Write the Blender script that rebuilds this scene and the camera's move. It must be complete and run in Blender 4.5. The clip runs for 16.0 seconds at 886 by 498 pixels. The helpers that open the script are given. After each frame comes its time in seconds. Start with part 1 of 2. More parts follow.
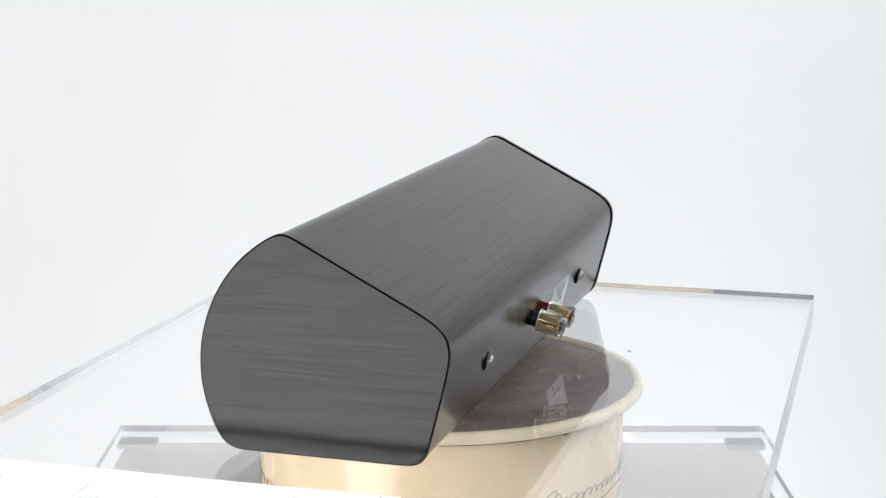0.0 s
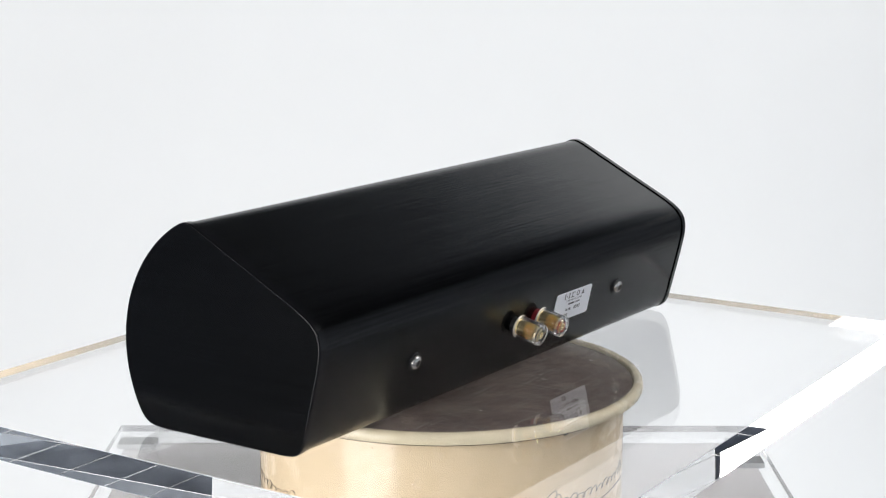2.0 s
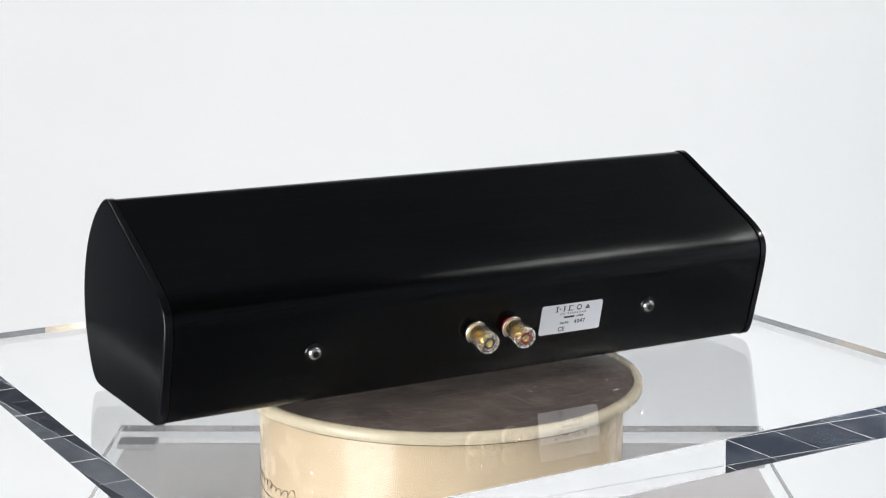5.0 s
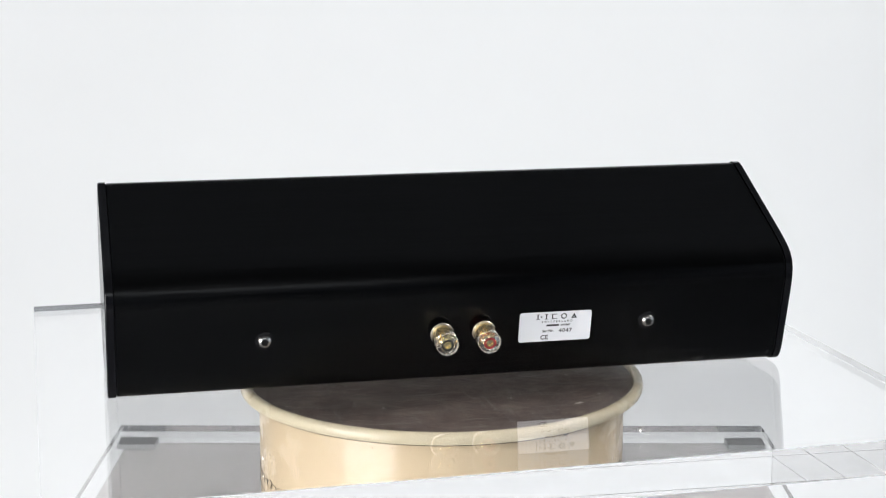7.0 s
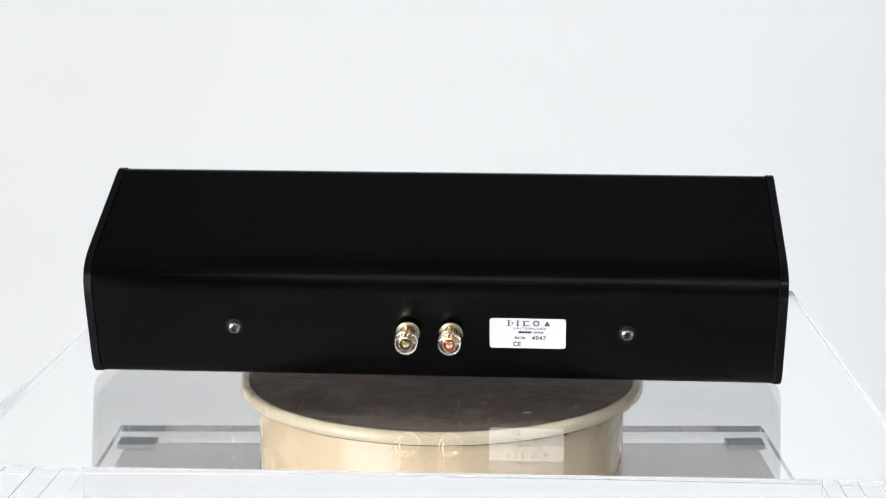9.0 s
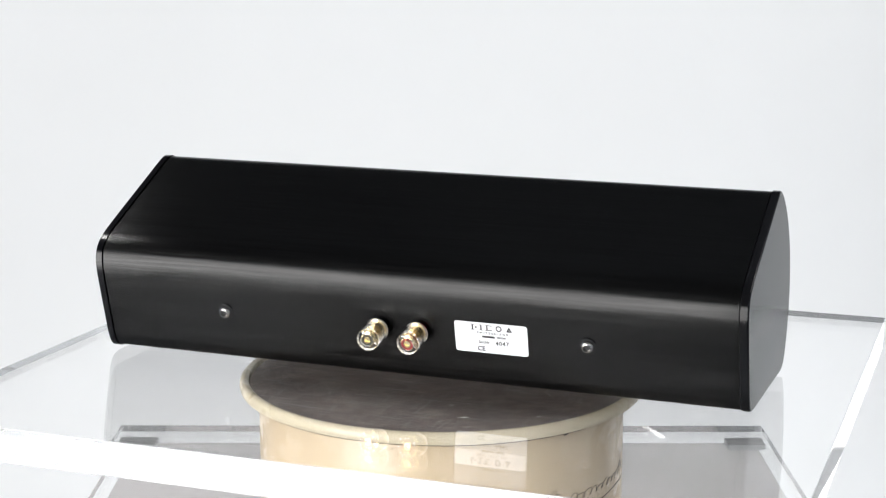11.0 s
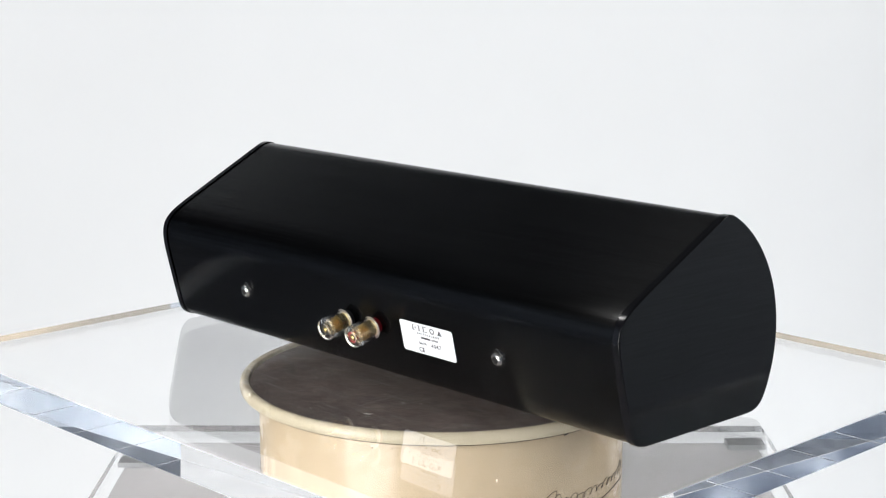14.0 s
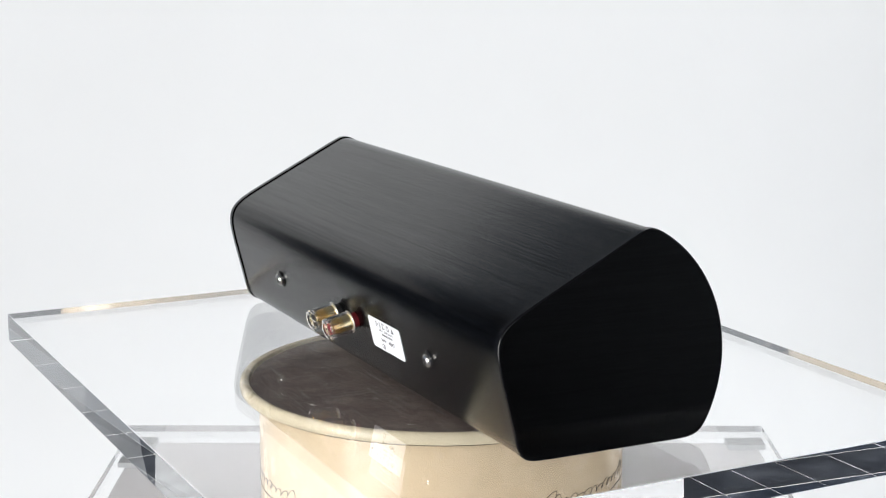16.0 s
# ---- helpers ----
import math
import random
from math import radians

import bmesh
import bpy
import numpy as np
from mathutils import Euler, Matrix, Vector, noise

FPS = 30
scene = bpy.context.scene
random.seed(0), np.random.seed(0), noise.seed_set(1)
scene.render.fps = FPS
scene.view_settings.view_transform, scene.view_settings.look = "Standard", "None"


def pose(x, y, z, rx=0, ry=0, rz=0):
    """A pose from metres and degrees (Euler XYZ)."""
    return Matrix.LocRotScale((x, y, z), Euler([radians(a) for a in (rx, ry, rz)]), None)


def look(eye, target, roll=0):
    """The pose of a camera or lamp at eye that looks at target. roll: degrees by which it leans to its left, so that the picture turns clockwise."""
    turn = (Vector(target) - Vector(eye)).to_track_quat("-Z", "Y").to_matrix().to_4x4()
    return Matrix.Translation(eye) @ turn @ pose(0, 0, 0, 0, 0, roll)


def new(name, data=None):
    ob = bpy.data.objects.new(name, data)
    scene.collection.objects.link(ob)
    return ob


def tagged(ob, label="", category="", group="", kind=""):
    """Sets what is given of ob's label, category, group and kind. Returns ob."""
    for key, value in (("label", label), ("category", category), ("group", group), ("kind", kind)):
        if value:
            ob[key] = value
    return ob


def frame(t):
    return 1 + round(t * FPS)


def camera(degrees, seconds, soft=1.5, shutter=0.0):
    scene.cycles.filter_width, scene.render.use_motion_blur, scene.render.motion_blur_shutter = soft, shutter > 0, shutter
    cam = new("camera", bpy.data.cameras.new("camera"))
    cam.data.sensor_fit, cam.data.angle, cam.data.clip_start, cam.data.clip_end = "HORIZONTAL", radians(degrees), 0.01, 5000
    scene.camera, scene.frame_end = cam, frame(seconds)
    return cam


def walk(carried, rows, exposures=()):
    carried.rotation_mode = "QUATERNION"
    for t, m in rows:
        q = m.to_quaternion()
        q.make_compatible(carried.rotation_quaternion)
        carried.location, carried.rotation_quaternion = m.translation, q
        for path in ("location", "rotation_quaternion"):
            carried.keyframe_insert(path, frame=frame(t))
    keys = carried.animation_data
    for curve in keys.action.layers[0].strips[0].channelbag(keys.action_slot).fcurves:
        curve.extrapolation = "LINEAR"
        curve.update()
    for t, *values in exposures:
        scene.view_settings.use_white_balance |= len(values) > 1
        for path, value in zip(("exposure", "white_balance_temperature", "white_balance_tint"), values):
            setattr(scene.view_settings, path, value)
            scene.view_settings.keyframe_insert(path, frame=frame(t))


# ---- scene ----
# ---- camera: a fixed tripod shot ----
cam = camera(30.416, 16.0, soft=1.15)
EYE = Vector((0.0, -0.7524, 0.2023))
YAW, PITCH, ROLL = radians(-0.0516), radians(11.2476), 0.0654
AIM = EYE + Vector((-math.sin(YAW) * math.cos(PITCH), math.cos(YAW) * math.cos(PITCH), -math.sin(PITCH)))
walk(cam, [(0.0, look(EYE, AIM, ROLL)), (16.0, look(EYE, AIM, ROLL))], exposures=[(0.0, -0.15), (16.0, -0.15)])

# the turntable turns at an even speed
TURN_MID, TURN_RATE = 0.4325, -8.5656


def turn(t):
    return TURN_MID + TURN_RATE * (t - 8.5)


# light passes many times through the clear plates
scene.cycles.max_bounces = 24
scene.cycles.glossy_bounces = 20
scene.cycles.transmission_bounces = 24

# ---- world and lamps ----
world = bpy.data.worlds.new("world")
scene.world = world
world.use_nodes = True
world.node_tree.nodes["Background"].inputs[0].default_value = (0.75, 0.82, 0.9, 1)
world.node_tree.nodes["Background"].inputs[1].default_value = 0.05


def area_lamp(name, eye, target, sx, sy, watts, colour, spread=180):
    d = bpy.data.lights.new(name, "AREA")
    d.shape, d.size, d.size_y, d.energy, d.color = "RECTANGLE", sx, sy, watts, colour
    d.spread = radians(spread)
    ob = new(name, d)
    ob.matrix_world = look(eye, target)
    return ob


area_lamp("softbox_overhead_east", (1.7, -0.2, 1.7), (0.0, 0.0, 0.0), 0.4, 0.4, 6.5, (1.0, 0.99, 0.98))
area_lamp("softbox_overhead_rear", (1.78, 0.31, 1.58), (0.0, 0.0, 0.0), 0.06, 0.14, 14, (1.0, 0.99, 0.98))
area_lamp("softbox_overhead_west", (-1.20, 0.42, 1.69), (0.0, 0.0, 0.0), 0.20, 0.12, 6, (1.0, 0.99, 0.98))
area_lamp("softbox_front", (-1.67, -1.72, -0.09), (0.0, 0.0, -0.05), 1.42, 1.75, 88, (1.0, 0.99, 0.975))
# two added fills, turned away from the loudspeaker, brighten only the backdrop
area_lamp("backdrop_fill_low", (0.8, 0.75, -0.92), (0.8, 1.55, -0.62), 2.6, 0.2, 5.0, (0.955, 0.985, 1.0))
area_lamp("backdrop_fill_high", (0.7, 0.45, 1.72), (0.7, 1.42, 1.48), 2.6, 0.3, 22.5, (0.955, 0.985, 1.0))
# added fills brighten the unseen side walls that the plate edges reflect
for side, long, watts in ((-1, 3.6, 36), (1, 2.8, 40)):
    area_lamp("side_wall_fill", (2.3 * side, -0.4, 1.85), (3.2 * side, -0.4, 0.85), 0.25, long, watts, (0.93, 0.97, 1.0), 75)
# added fill for the unseen south wall and floor, reflected in the plate edges
area_lamp("south_room_fill", (0.3, -4.0, 1.88), (0.3, -4.0, 0.0), 3.0, 1.8, 42, (0.92, 0.96, 1.0))


# ---- materials ----
class Mat:
    def __init__(self, name, base=(0.5, 0.5, 0.5), rough=0.5, metal=0.0, **more):
        self.m = bpy.data.materials.new(name)
        self.m.use_nodes = True
        self.t = self.m.node_tree
        self.b = self.t.nodes["Principled BSDF"]
        self.set("Base Color", (*base, 1))
        self.set("Roughness", rough)
        self.set("Metallic", metal)
        for k, v in more.items():
            self.set(k.replace("_", " "), v)

    def set(self, key, v):
        self.b.inputs[key].default_value = v

    def node(self, kind, **inputs):
        n = self.t.nodes.new(kind)
        for k, v in inputs.items():
            n.inputs[k.replace("_", " ")].default_value = v
        return n

    def link(self, a, b):
        self.t.links.new(a, b)

    def noise(self, scale, detail=4.0, rough=0.5, stretch=(1, 1, 1), turn=(0, 0, 0), coord="Object"):
        c = self.node("ShaderNodeTexCoord")
        mp = self.node("ShaderNodeMapping")
        mp.inputs["Scale"].default_value = stretch
        mp.inputs["Rotation"].default_value = turn
        n = self.node("ShaderNodeTexNoise", Scale=scale, Detail=detail, Roughness=rough)
        self.link(c.outputs[coord], mp.inputs["Vector"])
        self.link(mp.outputs[0], n.inputs["Vector"])
        return n.outputs["Fac"]

    def ramp(self, fac, stops, key=None):
        r = self.node("ShaderNodeValToRGB")
        e = r.color_ramp.elements
        for i, (p, c) in enumerate(stops):
            el = e[i] if i < 2 else e.new(p)
            el.position = p
            el.color = (*c, 1) if isinstance(c, tuple) else (c, c, c, 1)
        self.link(fac, r.inputs[0])
        if key:
            self.link(r.outputs[0], self.b.inputs[key])
        return r.outputs[0]

    def mix(self, fac, a, b, blend="MIX"):
        n = self.t.nodes.new("ShaderNodeMix")
        n.data_type, n.blend_type = "RGBA", blend
        for v, i in ((fac, 0), (a, 6), (b, 7)):
            if hasattr(v, "is_output"):
                self.link(v, n.inputs[i])
            else:
                n.inputs[i].default_value = v if i == 0 else (*v, 1)
        return n.outputs[2]

    def bump(self, fac, strength, dist=0.001):
        n = self.node("ShaderNodeBump", Strength=strength, Distance=dist)
        self.link(fac, n.inputs["Height"])
        self.link(n.outputs[0], self.b.inputs["Normal"])
        return n


def brushed(name, stretch, turn_by=(0, 0, 0), rough=(0.15, 0.205), base=0.0008, aniso=1.0, spec=(0.22, 0.40), relief=0.006):
    """Black anodised metal whose fine brush lines vary in gloss more than in height."""
    m = Mat(name, rough=0.2)
    fine = m.noise(1.0, 4, 0.65, stretch, turn_by)
    wide = m.noise(1.0, 2, 0.5, tuple(v * 0.3 for v in stretch), turn_by)
    both = m.mix(0.18, fine, wide)
    m.ramp(both, [(0.3, rough[0]), (0.7, rough[1])], "Roughness")
    m.ramp(both, [(0.32, spec[0]), (0.68, spec[1])], "Specular IOR Level")
    m.ramp(both, [(0.25, (base * 0.7, base * 0.72, base * 0.78)), (0.75, (base * 1.4, base * 1.43, base * 1.5))], "Base Color")
    m.bump(fine, relief, 0.0002)
    m.set("Anisotropic", aniso)
    tg = m.node("ShaderNodeTangent")
    tg.direction_type, tg.axis = "RADIAL", "X"
    m.link(tg.outputs[0], m.b.inputs["Tangent"])
    return m.m


BLACK_ALU = brushed("black_brushed_aluminium", (18, 900, 900), spec=(0.18, 0.37), relief=0.3)
BLACK_CAP = brushed("black_brushed_end_plate", (1200, 30, 1300), (radians(-9), 0, 0), (0.15, 0.19), 0.0011, 0.0, (0.125, 0.205), 0.08)
CHAMFER = Mat("polished_black_chamfer", (0.004, 0.004, 0.005), 0.18, 0.0, Specular_IOR_Level=0.33).m
GASKET = Mat("black_gap", (0.004, 0.004, 0.004), 0.7).m
GOLD = Mat("gold_plating", (0.96, 0.80, 0.47), 0.20, 1.0)
GOLD.bump(GOLD.noise(900, 2), 0.05, 0.0002)
GOLD = GOLD.m
STEEL = Mat("screw_steel", (0.60, 0.58, 0.55), 0.22, 1.0).m
FLANGE = Mat("polished_flange", (0.85, 0.80, 0.72), 0.3, 1.0).m
SCREW_BLACK = Mat("screw_socket", (0.01, 0.01, 0.01), 0.4).m
WASHER = Mat("black_washer", (0.008, 0.008, 0.009), 0.18).m
RED = Mat("red_plastic", (0.25, 0.006, 0.012), 0.3).m
BLACK_PLASTIC = Mat("black_plastic", (0.012, 0.012, 0.012), 0.35).m
SLEEVE = Mat("clear_plastic_sleeve", (1, 1, 1), 0.02, Transmission_Weight=1.0, IOR=1.46).m
FROSTED = Mat("frosted_arris", (0.9, 0.91, 0.93), 0.55).m
ACRYLIC = Mat("clear_acrylic", (0.995, 0.998, 1.0), 0.0, Transmission_Weight=1.0, IOR=1.49).m
PAPER = Mat("white_label_paper", (0.80, 0.81, 0.84), 0.45)
PAPER.bump(PAPER.noise(700, 3), 0.06, 0.0002)
PAPER = PAPER.m
INK = Mat("black_ink", (0.015, 0.015, 0.018), 0.5).m
BROWN_INK = Mat("dark_brown_script", (0.075, 0.05, 0.03), 0.5).m


def cream_material(name, low, high):
    m = Mat(name, rough=0.24)
    m.ramp(m.noise(14, 5, 0.6), [(0.3, low), (0.7, high)], "Base Color")
    m.ramp(m.noise(60, 5, 0.65), [(0.35, 0.18), (0.7, 0.36)], "Roughness")
    m.bump(m.noise(120, 3), 0.05, 0.0005)
    m.set("Coat Weight", 0.3)
    return m.m


CREAM = cream_material("cream_enamel", (0.84, 0.66, 0.44), (0.88, 0.71, 0.49))
RIM_CREAM = cream_material("pale_cream_rim_enamel", (0.80, 0.70, 0.50), (0.85, 0.75, 0.56))


def mat_material():
    m = Mat("worn_dark_platter", rough=0.5)
    cloud = m.ramp(m.noise(60, 12, 0.82), [(0.36, (0.064, 0.044, 0.037)), (0.52, (0.155, 0.110, 0.093)), (0.66, (0.30, 0.23, 0.20))])
    grain = m.noise(420, 5, 0.7)
    col = m.mix(m.ramp(grain, [(0.4, 0.0), (0.75, 0.45)]), cloud, (0.19, 0.17, 0.16))
    rub = m.noise(1.0, 5, 0.6, (40, 620, 40), (0, 0, 0.5))
    rub2 = m.noise(1.0, 5, 0.6, (560, 46, 40), (0, 0, 0.25))
    col = m.mix(m.ramp(rub, [(0.56, 0.0), (0.68, 0.6)]), col, (0.3, 0.28, 0.27))
    col = m.mix(m.ramp(rub2, [(0.58, 0.0), (0.70, 0.5)]), col, (0.32, 0.3, 0.29))
    m.link(col, m.b.inputs["Base Color"])
    m.ramp(m.noise(40, 6, 0.6), [(0.3, 0.38), (0.7, 0.62)], "Roughness")
    m.bump(grain, 0.4, 0.0005)
    return m.m


PLATTER = mat_material()
SCUFF = Mat("pale_scuff", (0.55, 0.53, 0.51), 0.6).m
PAD = Mat("grey_rubber_pad", (0.2, 0.205, 0.21), 0.7)
PAD.bump(PAD.noise(500, 3), 0.2, 0.0004)
PAD = PAD.m
CHIP = Mat("chipped_enamel", (0.035, 0.03, 0.025), 0.7).m


def backdrop_material():
    m = Mat("white_backdrop_paper", rough=0.75)
    m.ramp(m.noise(1.3, 4, 0.55), [(0.3, (0.81, 0.816, 0.818)), (0.7, (0.84, 0.845, 0.845))], "Base Color")
    m.bump(m.noise(160, 5, 0.6), 0.05, 0.001)
    return m.m


BACKDROP = backdrop_material()


def wall_material(name, c):
    m = Mat(name, rough=0.8)
    m.ramp(m.noise(2.0, 5, 0.6), [(0.3, tuple(v * 0.92 for v in c)), (0.7, tuple(v * 1.06 for v in c))], "Base Color")
    m.bump(m.noise(90, 5, 0.6), 0.1, 0.002)
    return m.m


def room_material(name, dark, mid, pale):
    m = Mat(name, rough=0.6)
    m.ramp(m.noise(5.5, 9, 0.68), [(0.36, dark), (0.50, mid), (0.64, pale)], "Base Color")
    m.bump(m.noise(60, 5, 0.6), 0.1, 0.002)
    return m.m


# tones of the unseen room, set by what plates and cabinet should reflect
ROOM = room_material("mottled_slate_blue_reflected_tone", (0.055, 0.075, 0.12), (0.13, 0.16, 0.22), (0.44, 0.49, 0.57))
DARK_ROOM = room_material("mottled_grey_blue_reflected_tone", (0.045, 0.049, 0.056), (0.075, 0.080, 0.09), (0.14, 0.147, 0.158))
FLOOR = room_material("mottled_blue_grey_reflected_tone", (0.075, 0.082, 0.098), (0.14, 0.15, 0.172), (0.34, 0.36, 0.395))
PALE_WALL = room_material("mottled_pale_reflected_tone", (0.34, 0.38, 0.44), (0.50, 0.54, 0.60), (0.70, 0.73, 0.77))
TABLE = wall_material("pale_plinth_paint", (0.34, 0.316, 0.312))

# ---- mesh helpers ----
def mesh_from(name, bm, material, smooth=False):
    me = bpy.data.meshes.new(name)
    bmesh.ops.recalc_face_normals(bm, faces=bm.faces)
    bm.to_mesh(me)
    bm.free()
    me.materials.append(material)
    if smooth:
        me.polygons.foreach_set("use_smooth", [True] * len(me.polygons))
        me.set_sharp_from_angle(angle=radians(38))
    return me


def part(name, bm, material, parent, label="", smooth=False):
    ob = new(name, mesh_from(name, bm, material, smooth))
    ob.parent = parent
    return tagged(ob, label)


def box(sx, sy, sz, at=(0, 0, 0), bevel=0.0, segs=2, bm=None):
    bm = bm or bmesh.new()
    r = bmesh.ops.create_cube(bm, size=1.0, matrix=Matrix.Translation(at) @ Matrix.Diagonal((sx, sy, sz, 1)))
    if bevel:
        es = list({e for v in r["verts"] for e in v.link_edges})
        bmesh.ops.bevel(bm, geom=es, offset=bevel, segments=segs, affect="EDGES", profile=0.5)
    return bm


def lathe(profile, m=Matrix.Identity(4), steps=64, bm=None, flute=None, ring_shape=False):
    """Turn a profile of (radius, height) about z; flute gives a radius factor by step."""
    bm = bm or bmesh.new()
    rings = []
    for r, z in profile:
        ring = []
        for i in range(steps):
            a = 2 * math.pi * i / steps
            k = flute(i, r, z) if flute else 1.0
            ring.append(bm.verts.new(m @ Vector((r * k * math.cos(a), r * k * math.sin(a), z))))
        rings.append(ring)
    for p, q in zip(rings, rings[1:]):
        for i in range(steps):
            j = (i + 1) % steps
            bm.faces.new((p[i], p[j], q[j], q[i]))
    if ring_shape:
        p, q = rings[-1], rings[0]
        for i in range(steps):
            j = (i + 1) % steps
            bm.faces.new((p[i], p[j], q[j], q[i]))
    else:
        bm.faces.new(rings[0])
        bm.faces.new(rings[-1])
    return bm


def tube_path(points, radius, bm=None, sides=6):
    """A thin round stroke along points."""
    bm = bm or bmesh.new()
    rings = []
    for i, p in enumerate(points):
        d = (points[min(i + 1, len(points) - 1)] - points[max(i - 1, 0)]).normalized()
        u = d.cross(Vector((0.3, 0.2, 0.93))).normalized()
        v = d.cross(u)
        rings.append([bm.verts.new(p + radius * (math.cos(2 * math.pi * k / sides) * u + math.sin(2 * math.pi * k / sides) * v)) for k in range(sides)])
    for a, b in zip(rings, rings[1:]):
        for k in range(sides):
            j = (k + 1) % sides
            bm.faces.new((a[k], a[j], b[j], b[k]))
    bm.faces.new(rings[0])
    bm.faces.new(rings[-1])
    return bm


def text_mesh(words, size, spacing=1.0):
    c = bpy.data.curves.new("words", "FONT")
    c.body, c.size, c.align_x, c.space_character, c.extrude, c.offset = words, size, "CENTER", spacing, 0.00002, size * 0.022
    ob = new("words", c)
    bpy.context.view_layer.update()
    me = bpy.data.meshes.new_from_object(ob.evaluated_get(bpy.context.evaluated_depsgraph_get()))
    bpy.data.objects.remove(ob)
    bpy.data.curves.remove(c)
    return me


# ---- the setting ----
FLOOR_Z, TABLE_Z = -1.0, -0.118
PLATE_TOP = -0.0013


def build_room():
    x0, x1, y0, y1, top = -3.2, 3.2, -5.6, 2.6, 1.9
    # added walls out of view: dark or pale mottling colours the reflections
    for name, s, at in (("wall_north", (x1 - x0 + 0.4, 0.2, top - FLOOR_Z), (0, y1 + 0.1, (top + FLOOR_Z) / 2)),
                        ("wall_south", (x1 - x0 + 0.4, 0.2, top - FLOOR_Z), (0, y0 - 0.1, (top + FLOOR_Z) / 2)),
                        ("wall_west", (0.2, y1 - y0, top - FLOOR_Z), (x0 - 0.1, (y0 + y1) / 2, (top + FLOOR_Z) / 2)),
                        ("wall_east", (0.2, y1 - y0, top - FLOOR_Z), (x1 + 0.1, (y0 + y1) / 2, (top + FLOOR_Z) / 2))):
        tagged(new(name, mesh_from(name, box(*s, at), PALE_WALL if name == "wall_east" else ROOM)), "unseen added wall, mottled pale to lighten the plate-edge reflections" if name == "wall_east" else "unseen added wall, mottled slate blue for the plate-edge reflections", "wall", kind="structure")
    # ceiling and floor are added out of view, toned for cabinet and plate reflections
    tagged(new("ceiling", mesh_from("ceiling", box(x1 - x0 + 0.4, y1 - y0 + 0.4, 0.2, (0, (y0 + y1) / 2, top + 0.1)), DARK_ROOM)), "unseen added ceiling, dark grey-blue for the cabinet-top reflection", "ceiling", kind="structure")
    tagged(new("floor", mesh_from("floor", box(x1 - x0 + 0.4, y1 - y0 + 0.4, 0.2, (0, (y0 + y1) / 2, FLOOR_Z - 0.1)), FLOOR)), "unseen added floor, mottled blue-grey for the cabinet and plate-edge reflections", "floor", kind="structure")


def build_backdrop():
    """A tall sheet of white paper hung behind the plinth, its foot curving forward on the floor."""
    r = 0.3
    prof = [Vector((1.0, FLOOR_Z + 0.004))] + [Vector((1.25 + r * math.sin(a), FLOOR_Z + 0.004 + r - r * math.cos(a))) for a in (radians(6 * k) for k in range(16))]
    prof.append(Vector((1.55, 1.0)))
    bm = bmesh.new()
    rows = []
    for i, p in enumerate(prof):
        d = (prof[min(i + 1, len(prof) - 1)] - prof[max(i - 1, 0)]).normalized()
        q = p + 0.003 * Vector((d.y, -d.x))
        rows.append([[bm.verts.new((x, c.x, c.y)) for c in (p, q)] for x in (-1.7, 2.15)])
    for a, b in zip(rows, rows[1:]):
        for k in (0, 1):
            bm.faces.new((a[0][k], a[1][k], b[1][k], b[0][k]))
        for s in (0, 1):
            bm.faces.new((a[s][0], a[s][1], b[s][1], b[s][0]))
    for e in (rows[0], rows[-1]):
        bm.faces.new((e[0][0], e[1][0], e[1][1], e[0][1]))
    tagged(new("backdrop", mesh_from("backdrop", bm, BACKDROP, True)), "plain white paper backdrop hung behind the plinth", "backdrop", kind="structure")


def build_plinth():
    root = tagged(new("plinth"), "pale grey plinth under the acrylic base plate", "plinth")
    root.location = (0, 0, FLOOR_Z)
    h = TABLE_Z - FLOOR_Z
    part("column", box(0.355, 0.30, h - 0.014, (0, 0.008, (h - 0.014) / 2), 0.003), TABLE, root)
    part("top_board", box(0.370, 0.315, 0.0136, (0, 0.009, h - 0.0070), 0.002), TABLE, root)


build_room()
build_backdrop()
build_plinth()


# ---- the stand: base plate, drum, platter ----
def clear_sheet(sx, sy, sz, at):
    """A polished sheet whose broken arrises are finely frosted."""
    bm = box(sx, sy, sz, at, 0.00017, 1)
    me = mesh_from("sheet", bm, ACRYLIC)
    me.materials.append(FROSTED)
    for p in me.polygons:
        p.material_index = int(max(abs(c) for c in p.normal) < 0.99)
    return me


def build_base_plate():
    root = tagged(new("base_plate"), "clear acrylic base plate on small grey rubber pads", "base plate")
    root.location = (0, 0, TABLE_Z)
    ob = tagged(new("sheet", clear_sheet(0.38, 0.33, 0.015, (0, 0.01, 0.0105))), "clear polished acrylic sheet")
    ob.parent = root
    ob.visible_shadow = False
    for x in (-0.177, 0.177):
        for y in (-0.14, 0.158):
            part("pad", box(0.022, 0.014, 0.003, (x, y, 0.0015), 0.0004), PAD, root, "dark grey rubber pad")


DRUM_R, DRUM_FOOT = 0.0868, TABLE_Z + 0.0182


def on_drum(angle, z, lift=0.0003):
    a = radians(angle)
    return Vector(((DRUM_R + lift) * math.sin(a), -(DRUM_R + lift) * math.cos(a), z))


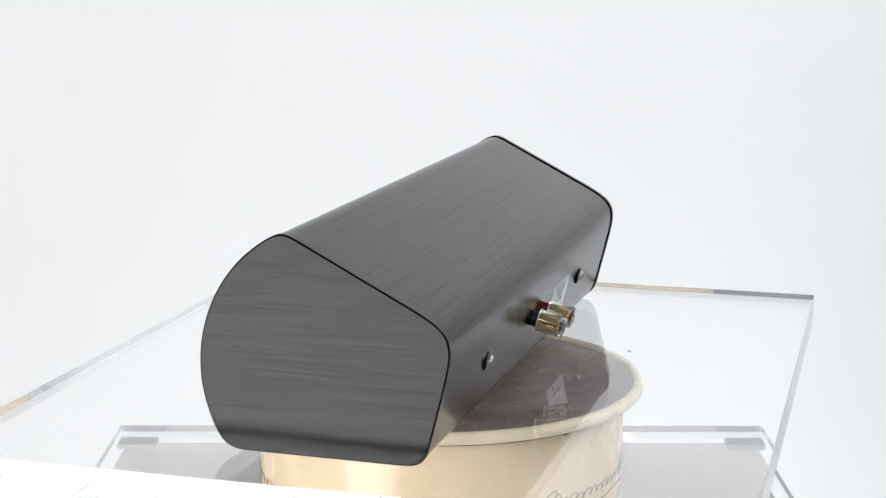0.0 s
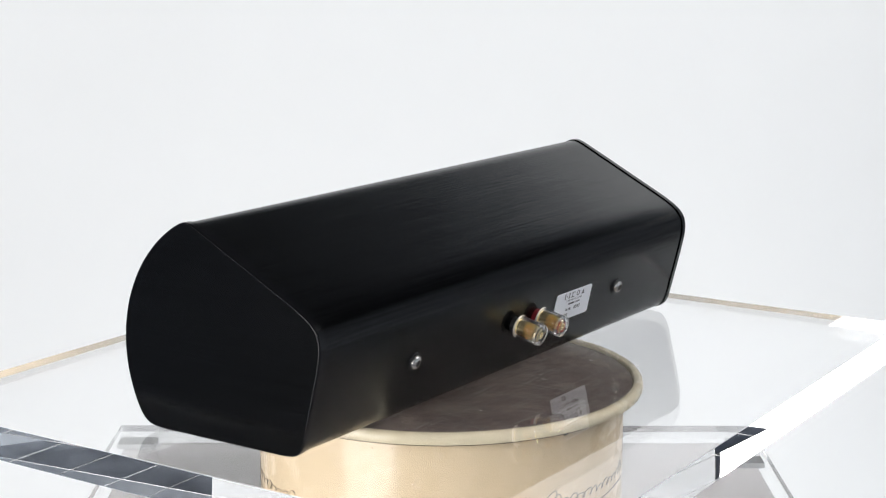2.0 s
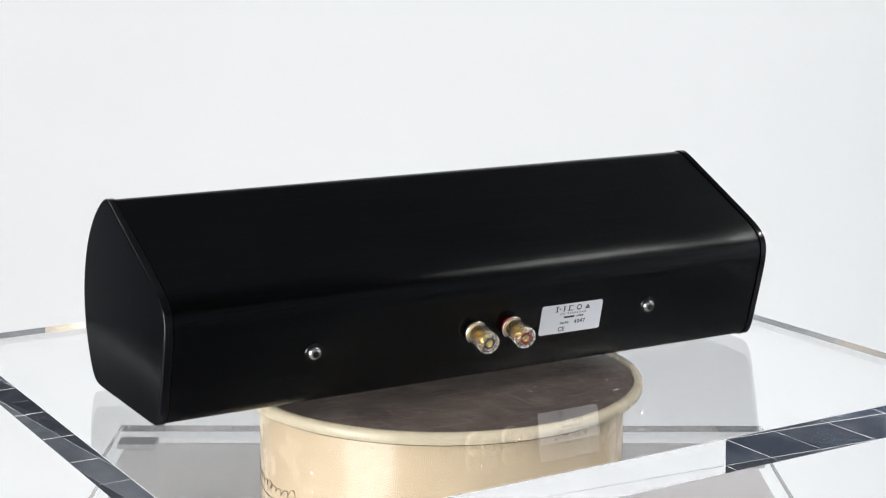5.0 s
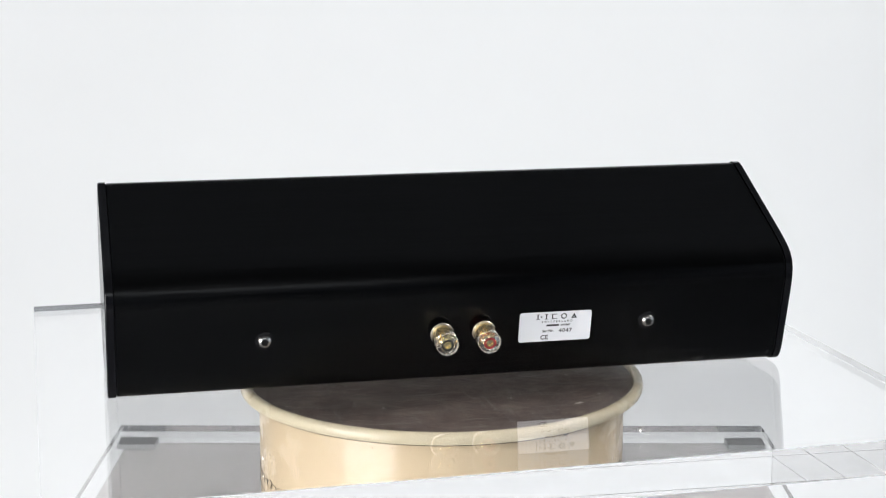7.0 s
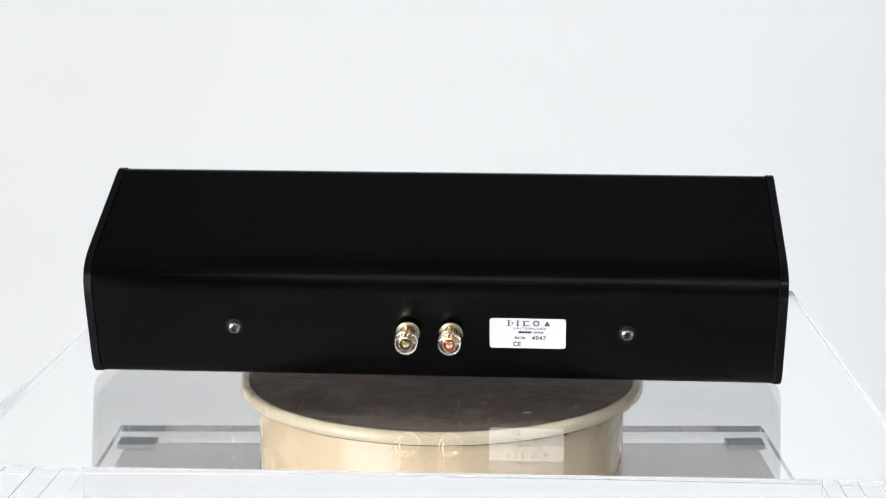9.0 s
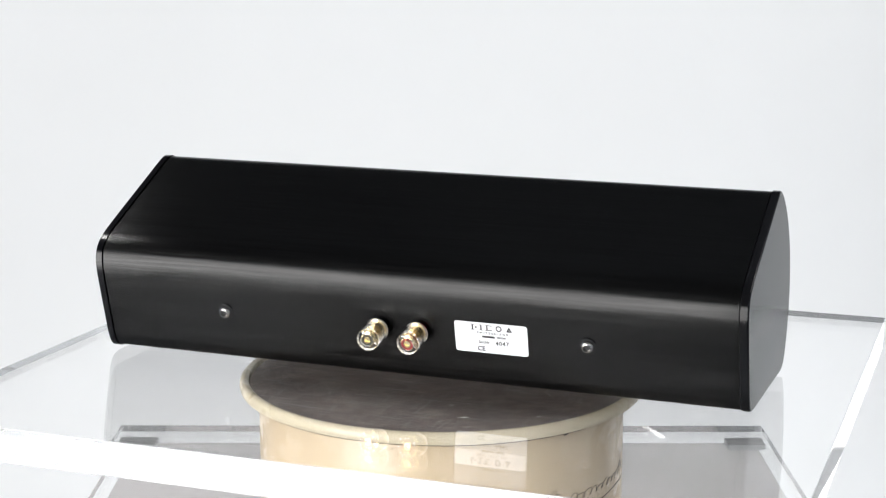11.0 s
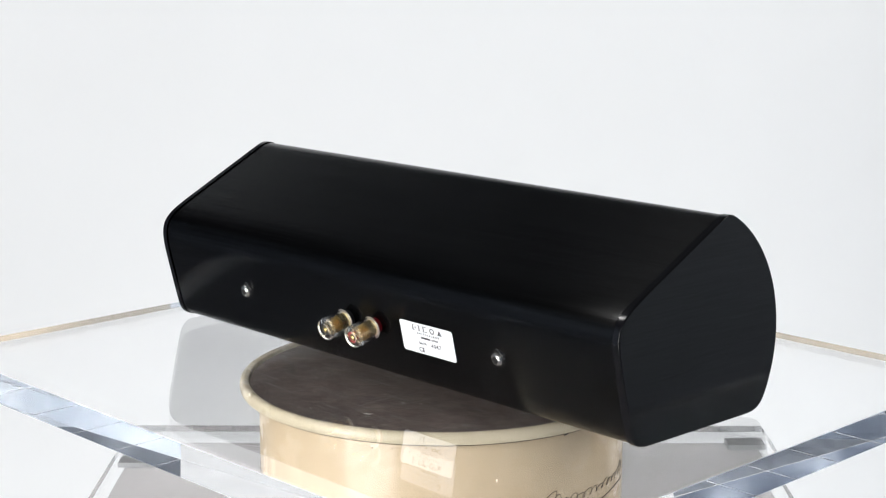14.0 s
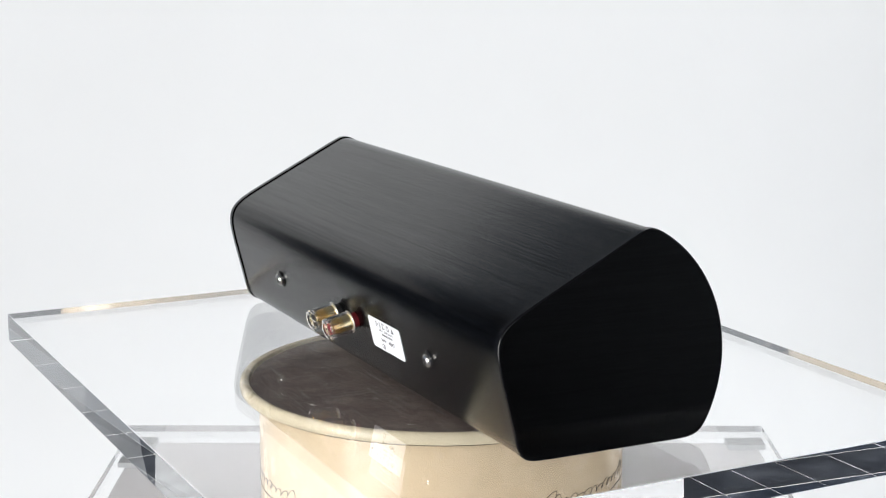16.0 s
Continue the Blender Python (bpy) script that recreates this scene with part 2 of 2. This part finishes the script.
def build_drum():
    root = tagged(new("turntable_drum"), "cream enamelled round turntable drum with brown script", "turntable")
    root.location = (0, 0, DRUM_FOOT)
    up = PLATE_TOP - DRUM_FOOT
    part("housing", lathe([(0.084, 0.0), (DRUM_R, 0.001), (DRUM_R, up - 0.0232), (DRUM_R - 0.002, up - 0.0228)], steps=160), CREAM, root, "cream enamel side wall", True)
    rim = [(0.0855, up - 0.0229), (0.0942, up - 0.0229), (0.0952, up - 0.0225), (0.0957, up - 0.0215), (0.0958, up - 0.0200), (0.0955, up - 0.0186), (0.0948, up - 0.0178), (0.0938, up - 0.0174), (0.0926, up - 0.0174), (0.0917, up - 0.0178), (0.0915, up - 0.0186), (0.0915, up - 0.0225)]
    part("rim", lathe(rim, steps=160), RIM_CREAM, root, "rolled cream rim", True)
    part("shadow_gap", lathe([(0.0866, up - 0.0233), (0.0936, up - 0.0233), (0.0940, up - 0.0232), (0.0936, up - 0.0230), (0.0866, up - 0.0230)], steps=160), GASKET, root, "thin dark joint under the rim", True)
    # two hand-lettered marks, reduced to looping strokes with a tall first and last loop
    for start, end, base in ((-98, -50, -0.0618), (30, 74, -0.0580)):
        bm = bmesh.new()
        pts = []
        n = 640
        for i in range(n):
            f = i / (n - 1)
            ph = f * 13 * 2 * math.pi
            tall = 2.6 * math.exp(-((f - 0.07) / 0.05) ** 2) + 2.3 * math.exp(-((f - 0.94) / 0.034) ** 2)
            lift = (0.5 - 0.5 * math.cos(ph)) * (0.0029 + 0.0006 * math.sin(f * 31) + 0.0019 * tall)
            swing = 1.25 * math.sin(ph) * (0.7 + 0.3 * math.sin(f * 19 + 1))
            pts.append(on_drum(start + (end - start) * f - swing + 420 * lift, up + base + lift, 0.00005))
        tube_path(pts, 0.00020, bm, 5)
        tube_path([on_drum(start + 4 + (end - start + 2) * f / 20, up + base - 0.0040 + 0.0006 * math.sin(f * 0.5), 0.00005) for f in range(21)], 0.00026, bm, 5)
        part("script_mark", bm, BROWN_INK, root, "dark brown looping script with an underline")
    rng = random.Random(4)
    for a, z, s in ((39.0, -0.0259, 0.0015), (-9, -0.0284, 0.0004), (-20, -0.0280, 0.0005), (-14, -0.0276, 0.0003), (61, -0.031, 0.0003), (-38, -0.030, 0.0002)):
        bm = bmesh.new()
        bmesh.ops.create_icosphere(bm, subdivisions=2, radius=1.0)
        for v in bm.verts:
            v.co *= 1 + 0.35 * (rng.random() - 0.5)
        bmesh.ops.transform(bm, matrix=Matrix.Translation(on_drum(a, up + z, 0)) @ Matrix.Rotation(radians(a), 4, "Z") @ Matrix.Diagonal((s, 0.0003, s * 0.8, 1)), verts=bm.verts)
        part("chip", bm, CHIP, root, "small dark chip in the enamel")


def build_platter():
    root = tagged(new("platter"), "dark brown worn round platter with pale scuffs on the drum", "turntable platter")
    part("disc", lathe([(0.060, -0.0226), (0.0904, -0.0226), (0.0910, -0.0222), (0.0910, -0.0196), (0.0904, -0.0190), (0.010, -0.0190)], steps=160), PLATTER, root, "dark scuffed disc", True)
    part("hub", lathe([(0.0030, -0.0192), (0.0036, -0.0185), (0.0036, -0.0152)], steps=32), PLATTER, root, "short dark brown hub")
    rng = random.Random(8)
    marks = [(0.088 * math.sqrt(rng.random()) * math.cos(a), 0.088 * math.sqrt(rng.random()) * math.sin(a), rng.uniform(0.0003, 0.0009)) for a in (rng.uniform(0, 6.28) for k in range(70))]
    for x, y, s in marks:
        bm = bmesh.new()
        n = 9
        st = rng.uniform(0.15, 0.6)
        rot = rng.uniform(0, 3.14)
        ring = [[], []]
        for k in range(n):
            a = 2 * math.pi * k / n
            r = s * rng.uniform(0.5, 1.3)
            c = Matrix.Rotation(rot, 2) @ Vector((r * 1.6 * math.cos(a), r * st * math.sin(a)))
            for j, z in ((0, -0.01902), (1, -0.01894)):
                ring[j].append(bm.verts.new((x + c.x, y + c.y, z)))
        bm.faces.new(ring[1])
        bm.faces.new(ring[0])
        for k in range(n):
            bm.faces.new((ring[0][k], ring[0][(k + 1) % n], ring[1][(k + 1) % n], ring[1][k]))
        part("scuff", bm, SCUFF, root, "pale scuff mark")
    return root


def build_top_plate():
    ob = tagged(new("display_plate", clear_sheet(0.3793, 0.3244, 0.015, (0.0018, -0.0012, -0.0075))), "thick clear acrylic display plate with polished edges", "display plate")
    ob.visible_shadow = False
    # a short branching scratch near one edge
    bm = bmesh.new()
    x, y = 0.0404, -0.0839
    for dx, dy, wide in ((0.0026, 0.0005, 0.00035), (0.0016, 0.0021, 0.0003), (-0.0024, -0.0006, 0.0003), (-0.0013, 0.0013, 0.0002)):
        side = Vector((-dy, dx)).normalized() * wide
        ring = [Vector((x - side.x, y - side.y)), Vector((x + dx, y + dy)), Vector((x + side.x, y + side.y)), Vector((x - 0.2 * dx, y - 0.2 * dy))]
        low = [bm.verts.new((p.x, p.y, 0.00001)) for p in ring]
        top = [bm.verts.new((p.x, p.y, 0.00006)) for p in ring]
        bm.faces.new(low)
        bm.faces.new(top)
        for k in range(4):
            bm.faces.new((low[k], low[(k + 1) % 4], top[(k + 1) % 4], top[k]))
    part("scratch", bm, SCUFF, ob, "short pale branching scratch")
    return ob


build_base_plate()
build_drum()
platter = build_platter()
display_plate = build_top_plate()


# ---- the loudspeaker ----
LEFT_END, RIGHT_END = -0.1572, 0.1550


def outline(n=220):
    """Side view (y, z): flat foot, leaning back, sloping top and a bowed front, with soft corners."""
    cy, cz, R = -0.0090, 0.0338, 0.0598
    a0, a1 = math.asin(-cz / R), radians(66)
    raw = [Vector((-0.0414, 0.0)), ]
    arc = [Vector((cy + R * math.cos(a0 + (a1 - a0) * k / 60), cz + R * math.sin(a0 + (a1 - a0) * k / 60))) for k in range(61)]
    raw += arc + [Vector((-0.0545, 0.0525))]
    dense = []
    for p, q in zip(raw, raw[1:] + raw[:1]):
        m = max(1, int((q - p).length / 0.0004))
        dense += [p.lerp(q, k / m) for k in range(m)]
    pts = np.array([(p.x, p.y) for p in dense])
    seg = np.linalg.norm(np.roll(pts, -1, 0) - pts, axis=1)
    s = np.concatenate([[0], np.cumsum(seg)])
    total = s[-1]
    closed = np.vstack([pts, pts[:1]])
    grid = np.linspace(0, total, 1200, endpoint=False)
    ev = np.stack([np.interp(grid, s, closed[:, k]) for k in (0, 1)], 1)
    step = total / 1200
    k = np.arange(-130, 131)

    def rounded(sig):
        w = np.exp(-0.5 * (k * step / sig) ** 2)
        w /= w.sum()
        return sum(ww * np.roll(ev, -d, 0) for d, ww in zip(k, w))

    out, wide, low = rounded(0.0032), rounded(0.0088), rounded(0.0048)
    foot = np.clip((ev[:, 1] - 0.018) / 0.010, 0, 1)[:, None]
    out = out * foot + low * (1 - foot)
    # the rear top corner is rounder than the others
    near = np.clip((np.hypot(ev[:, 0] + 0.0532, ev[:, 1] - 0.0517) - 0.026) / 0.012, 0, 1)[:, None]
    res = out * near + wide * (1 - near)
    idx = np.linspace(0, 1200, n, endpoint=False).astype(int)
    return [Vector((float(a), float(b))) for a, b in res[idx]]


def inset(pts, d):
    res = []
    for i, p in enumerate(pts):
        t = (pts[(i + 1) % len(pts)] - pts[i - 1]).normalized()
        res.append(p + d * Vector((-t.y, t.x)))
    return res


SIDE = outline()


def extrude_outline(rings, bm=None, caps=True):
    """rings: (x, inset) pairs along the cabinet's length."""
    bm = bm or bmesh.new()
    loops = []
    for x, d in rings:
        loops.append([bm.verts.new((x, p.x, p.y)) for p in inset(SIDE, d)])
    n = len(SIDE)
    for a, b in zip(loops, loops[1:]):
        for i in range(n):
            j = (i + 1) % n
            bm.faces.new((a[i], a[j], b[j], b[i]))
    if caps:
        bm.faces.new(loops[0])
        bm.faces.new(loops[-1])
    return bm


def rear_frame(x, z):
    """A frame on the leaning rear face: local x along the cabinet, y up the face, z out of it."""
    lean = math.atan(0.2273)
    y = -0.0414 - 0.2273 * z
    return Matrix.Translation((x, y, z)) @ Matrix(((1, 0, 0, 0), (0, -math.sin(lean), -math.cos(lean), 0), (0, math.cos(lean), -math.sin(lean), 0), (0, 0, 0, 1)))


def build_screw(parent, x, z):
    m = rear_frame(x, z)
    head = part("screw", lathe([(0.0008, 0.0004), (0.0030, 0.0004), (0.0031, 0.0010), (0.0028, 0.0018), (0.0020, 0.0024), (0.0016, 0.0025), (0.0015, 0.0012)], m, 32), STEEL, parent, "dark steel domed socket screw", True)
    part("washer", lathe([(0.0020, -0.0002), (0.0041, -0.0002), (0.0043, 0.0003), (0.0040, 0.0008), (0.0030, 0.0009)], m, 32), WASHER, head, "black washer", True)
    part("socket", lathe([(0.0004, 0.0014), (0.00145, 0.0014), (0.00145, 0.0016)], m, 6), SCREW_BLACK, head, "dark hexagon socket")


def build_post(parent, x, z, ring, label):
    m = rear_frame(x, z)
    core = [(0.0037, 0.0030), (0.0037, 0.0077)]
    for k in range(4):
        z0 = 0.0079 + 0.0012 * k
        core += [(0.0030, z0), (0.0030, z0 + 0.0004), (0.0039, z0 + 0.0005), (0.0039, z0 + 0.0010)]
    core += [(0.0024, 0.0128), (0.0024, 0.0138), (0.0014, 0.0139), (0.0014, 0.0120)]
    post = part("binding_post", lathe(core, m, 40), GOLD, parent, label, True)
    part("collar", lathe([(0.0030, -0.0003), (0.0036, -0.0003), (0.0036, 0.0026), (0.0035, 0.0029), (0.0030, 0.0029)], m, 40), ring, post, smooth=True)
    sl = part("sleeve", lathe([(0.0043, 0.0036), (0.0050, 0.0036), (0.0051, 0.0040), (0.0051, 0.0124), (0.0051, 0.0126), (0.0051, 0.0146), (0.0048, 0.0153), (0.0040, 0.0155), (0.0030, 0.0155), (0.0030, 0.0146), (0.0043, 0.0132)], m, 96,
              flute=lambda i, r, zz: (1.0 - 0.05 * (i % 6 < 3)) if zz > 0.0125 and r > 0.0045 else 1.0, ring_shape=True), SLEEVE, post, "clear plastic sleeve with a fluted end", True)
    sl.visible_shadow = False
    part("flange", lathe([(0.0034, 0.0029), (0.0051, 0.0029), (0.0053, 0.0032), (0.0051, 0.0035), (0.0034, 0.0035)], m, 48), FLANGE, post, "thin bright metal flange", True)
    part("tip_ring", lathe([(0.0018, 0.0139), (0.0027, 0.0139), (0.0027, 0.0148), (0.0021, 0.0148), (0.0019, 0.0142)], m, 40, ring_shape=True), ring, post, smooth=True)
    part("plug_socket", lathe([(0.0004, 0.0130), (0.0016, 0.0130), (0.0018, 0.0147), (0.0016, 0.0150), (0.0011, 0.0150), (0.0008, 0.0143)], m, 24), GOLD, post, "bright gold plug socket", True)


def build_label(parent):
    m = rear_frame(0.0418, 0.0245)
    w, h, r = 0.0338, 0.0147, 0.0012
    bm = bmesh.new()
    rim = []
    for cx, cy, a0 in ((w / 2 - r, h / 2 - r, 0), (-w / 2 + r, h / 2 - r, 90), (-w / 2 + r, -h / 2 + r, 180), (w / 2 - r, -h / 2 + r, 270)):
        for k in range(6):
            a = radians(a0 + 18 * k)
            rim.append((cx + r * math.cos(a), cy + r * math.sin(a)))
    lo = [bm.verts.new(m @ Vector((x, y, 0.0001))) for x, y in rim]
    hi = [bm.verts.new(m @ Vector((x, y, 0.00032))) for x, y in rim]
    bm.faces.new(hi)
    bm.faces.new(lo)
    for i in range(len(rim)):
        j = (i + 1) % len(rim)
        bm.faces.new((lo[i], lo[j], hi[j], hi[i]))
    label = part("rating_label", bm, PAPER, parent, "white rounded rating label with black print")

    def words(txt, size, x, y, spacing=1.0):
        me = text_mesh(txt, size, spacing)
        me.transform(m @ Matrix.Translation((x, y, 0.00036)))
        me.materials.clear()
        me.materials.append(INK)
        ob = new("print", me)
        ob.parent = label

    # the maker's mark as a row of plain shapes: uprights, a block, bars, a ring and a wedge
    bm = bmesh.new()
    for cx, cw in ((-0.0084, 0.0018), (-0.0044, 0.0015), (-0.0016, 0.0018)):
        box(0.0006, 0.0026, 0.00004, (cx, 0.0050, 0.00036), bm=bm)
        for y in (0.0062, 0.0038):
            box(cw, 0.00022, 0.00004, (cx, y, 0.00036), bm=bm)
    box(0.0007, 0.0007, 0.00004, (-0.0068, 0.0050, 0.00036), bm=bm)
    for y in (0.0061, 0.0039):
        box(0.0018, 0.0003, 0.00004, (-0.0002, y, 0.00036), bm=bm)
    lathe([(0.0009, 0.00034), (0.0014, 0.00034), (0.0014, 0.00038), (0.0009, 0.00038)], Matrix.Translation((0.0038, 0.0050, 0)), 28, bm, ring_shape=True)
    lathe([(0.0004, 0.00034), (0.0016, 0.00034), (0.0016, 0.00038), (0.0004, 0.00038)], Matrix.Translation((0.0086, 0.0046, 0)) @ Matrix.Rotation(radians(90), 4, "Z"), 3, bm, ring_shape=True)
    bmesh.ops.transform(bm, matrix=m, verts=bm.verts)
    part("maker_mark", bm, INK, label, "dark row of upright shapes")
    words("SWITZERLAND", 0.00130, 0.0008, 0.0020, 1.85)
    bm = bmesh.new()
    box(0.0058, 0.0009, 0.00004, (-0.0012, 0.0006, 0.00036), bm=bm)
    bmesh.ops.transform(bm, matrix=m, verts=bm.verts)
    part("print_bar", bm, INK, label, "short dark printed bar")
    words("center", 0.0017, 0.0048, 0.0002)
    words("Ser.Nr.", 0.0018, -0.0032, -0.0027)
    words("4047", 0.0027, 0.0050, -0.0031, 1.2)
    words("CE", 0.0030, -0.0048, -0.0063)


def build_loudspeaker():
    root = tagged(new("loudspeaker"), "black brushed aluminium centre loudspeaker lying on the acrylic plate", "loudspeaker")
    part("cabinet", extrude_outline([(LEFT_END + 0.0042, 0.0005), (RIGHT_END - 0.0042, 0.0005)]), BLACK_ALU, root, "black brushed aluminium tube", True)
    for end, d in ((LEFT_END, 1), (RIGHT_END, -1)):
        plate = part("end_plate", extrude_outline([(end + d * 0.0036, 0.0), (end + d * 0.0006, 0.0)], caps=False), CHAMFER, root, "black end plate with a polished chamfer", True)
        part("chamfer", extrude_outline([(end + d * 0.0006, 0.0), (end + d * 0.0004, 0.00008), (end + d * 0.0001, 0.0004), (end, 0.0007)], caps=False), CHAMFER, plate, "polished black chamfer", True)
        part("face", extrude_outline([(end + d * 0.0030, 0.0007), (end, 0.0007)]), BLACK_CAP, plate, "black brushed face")
        part("joint", extrude_outline([(end + d * 0.0043, 0.0010), (end + d * 0.0035, 0.0010)]), GASKET, root, "dark joint line")
    for x in (-0.128, 0.126):
        for y in (-0.016, 0.020):
            part("foot", lathe([(0.0050, PLATE_TOP + 0.00005), (0.0052, PLATE_TOP + 0.0003), (0.0050, 0.0001)], Matrix.Translation((x, y, 0)), 24), SLEEVE, root, "thin clear silicone foot", True)
    build_screw(root, -0.0897, 0.0252)
    build_screw(root, 0.0857, 0.0252)
    build_post(root, -0.0113, 0.0253, BLACK_PLASTIC, "gold binding post with black collar")
    build_post(root, 0.0078, 0.0253, RED, "gold binding post with red collar")
    build_label(root)
    return root


loudspeaker = build_loudspeaker()


def motions():
    rows = [(0.5 * k, pose(0, 0, 0, 0, 0, turn(0.5 * k))) for k in range(33)]
    walk(loudspeaker, [(t, m @ pose(0, 0, 0, 0, 0, -0.3)) for t, m in rows])
    walk(display_plate, [(t, pose(0, 0, PLATE_TOP) @ m @ pose(0, 0, 0, 0, 0, 0.98)) for t, m in rows])
    walk(platter, [(t, pose(0, 0, PLATE_TOP) @ m) for t, m in rows])


motions()
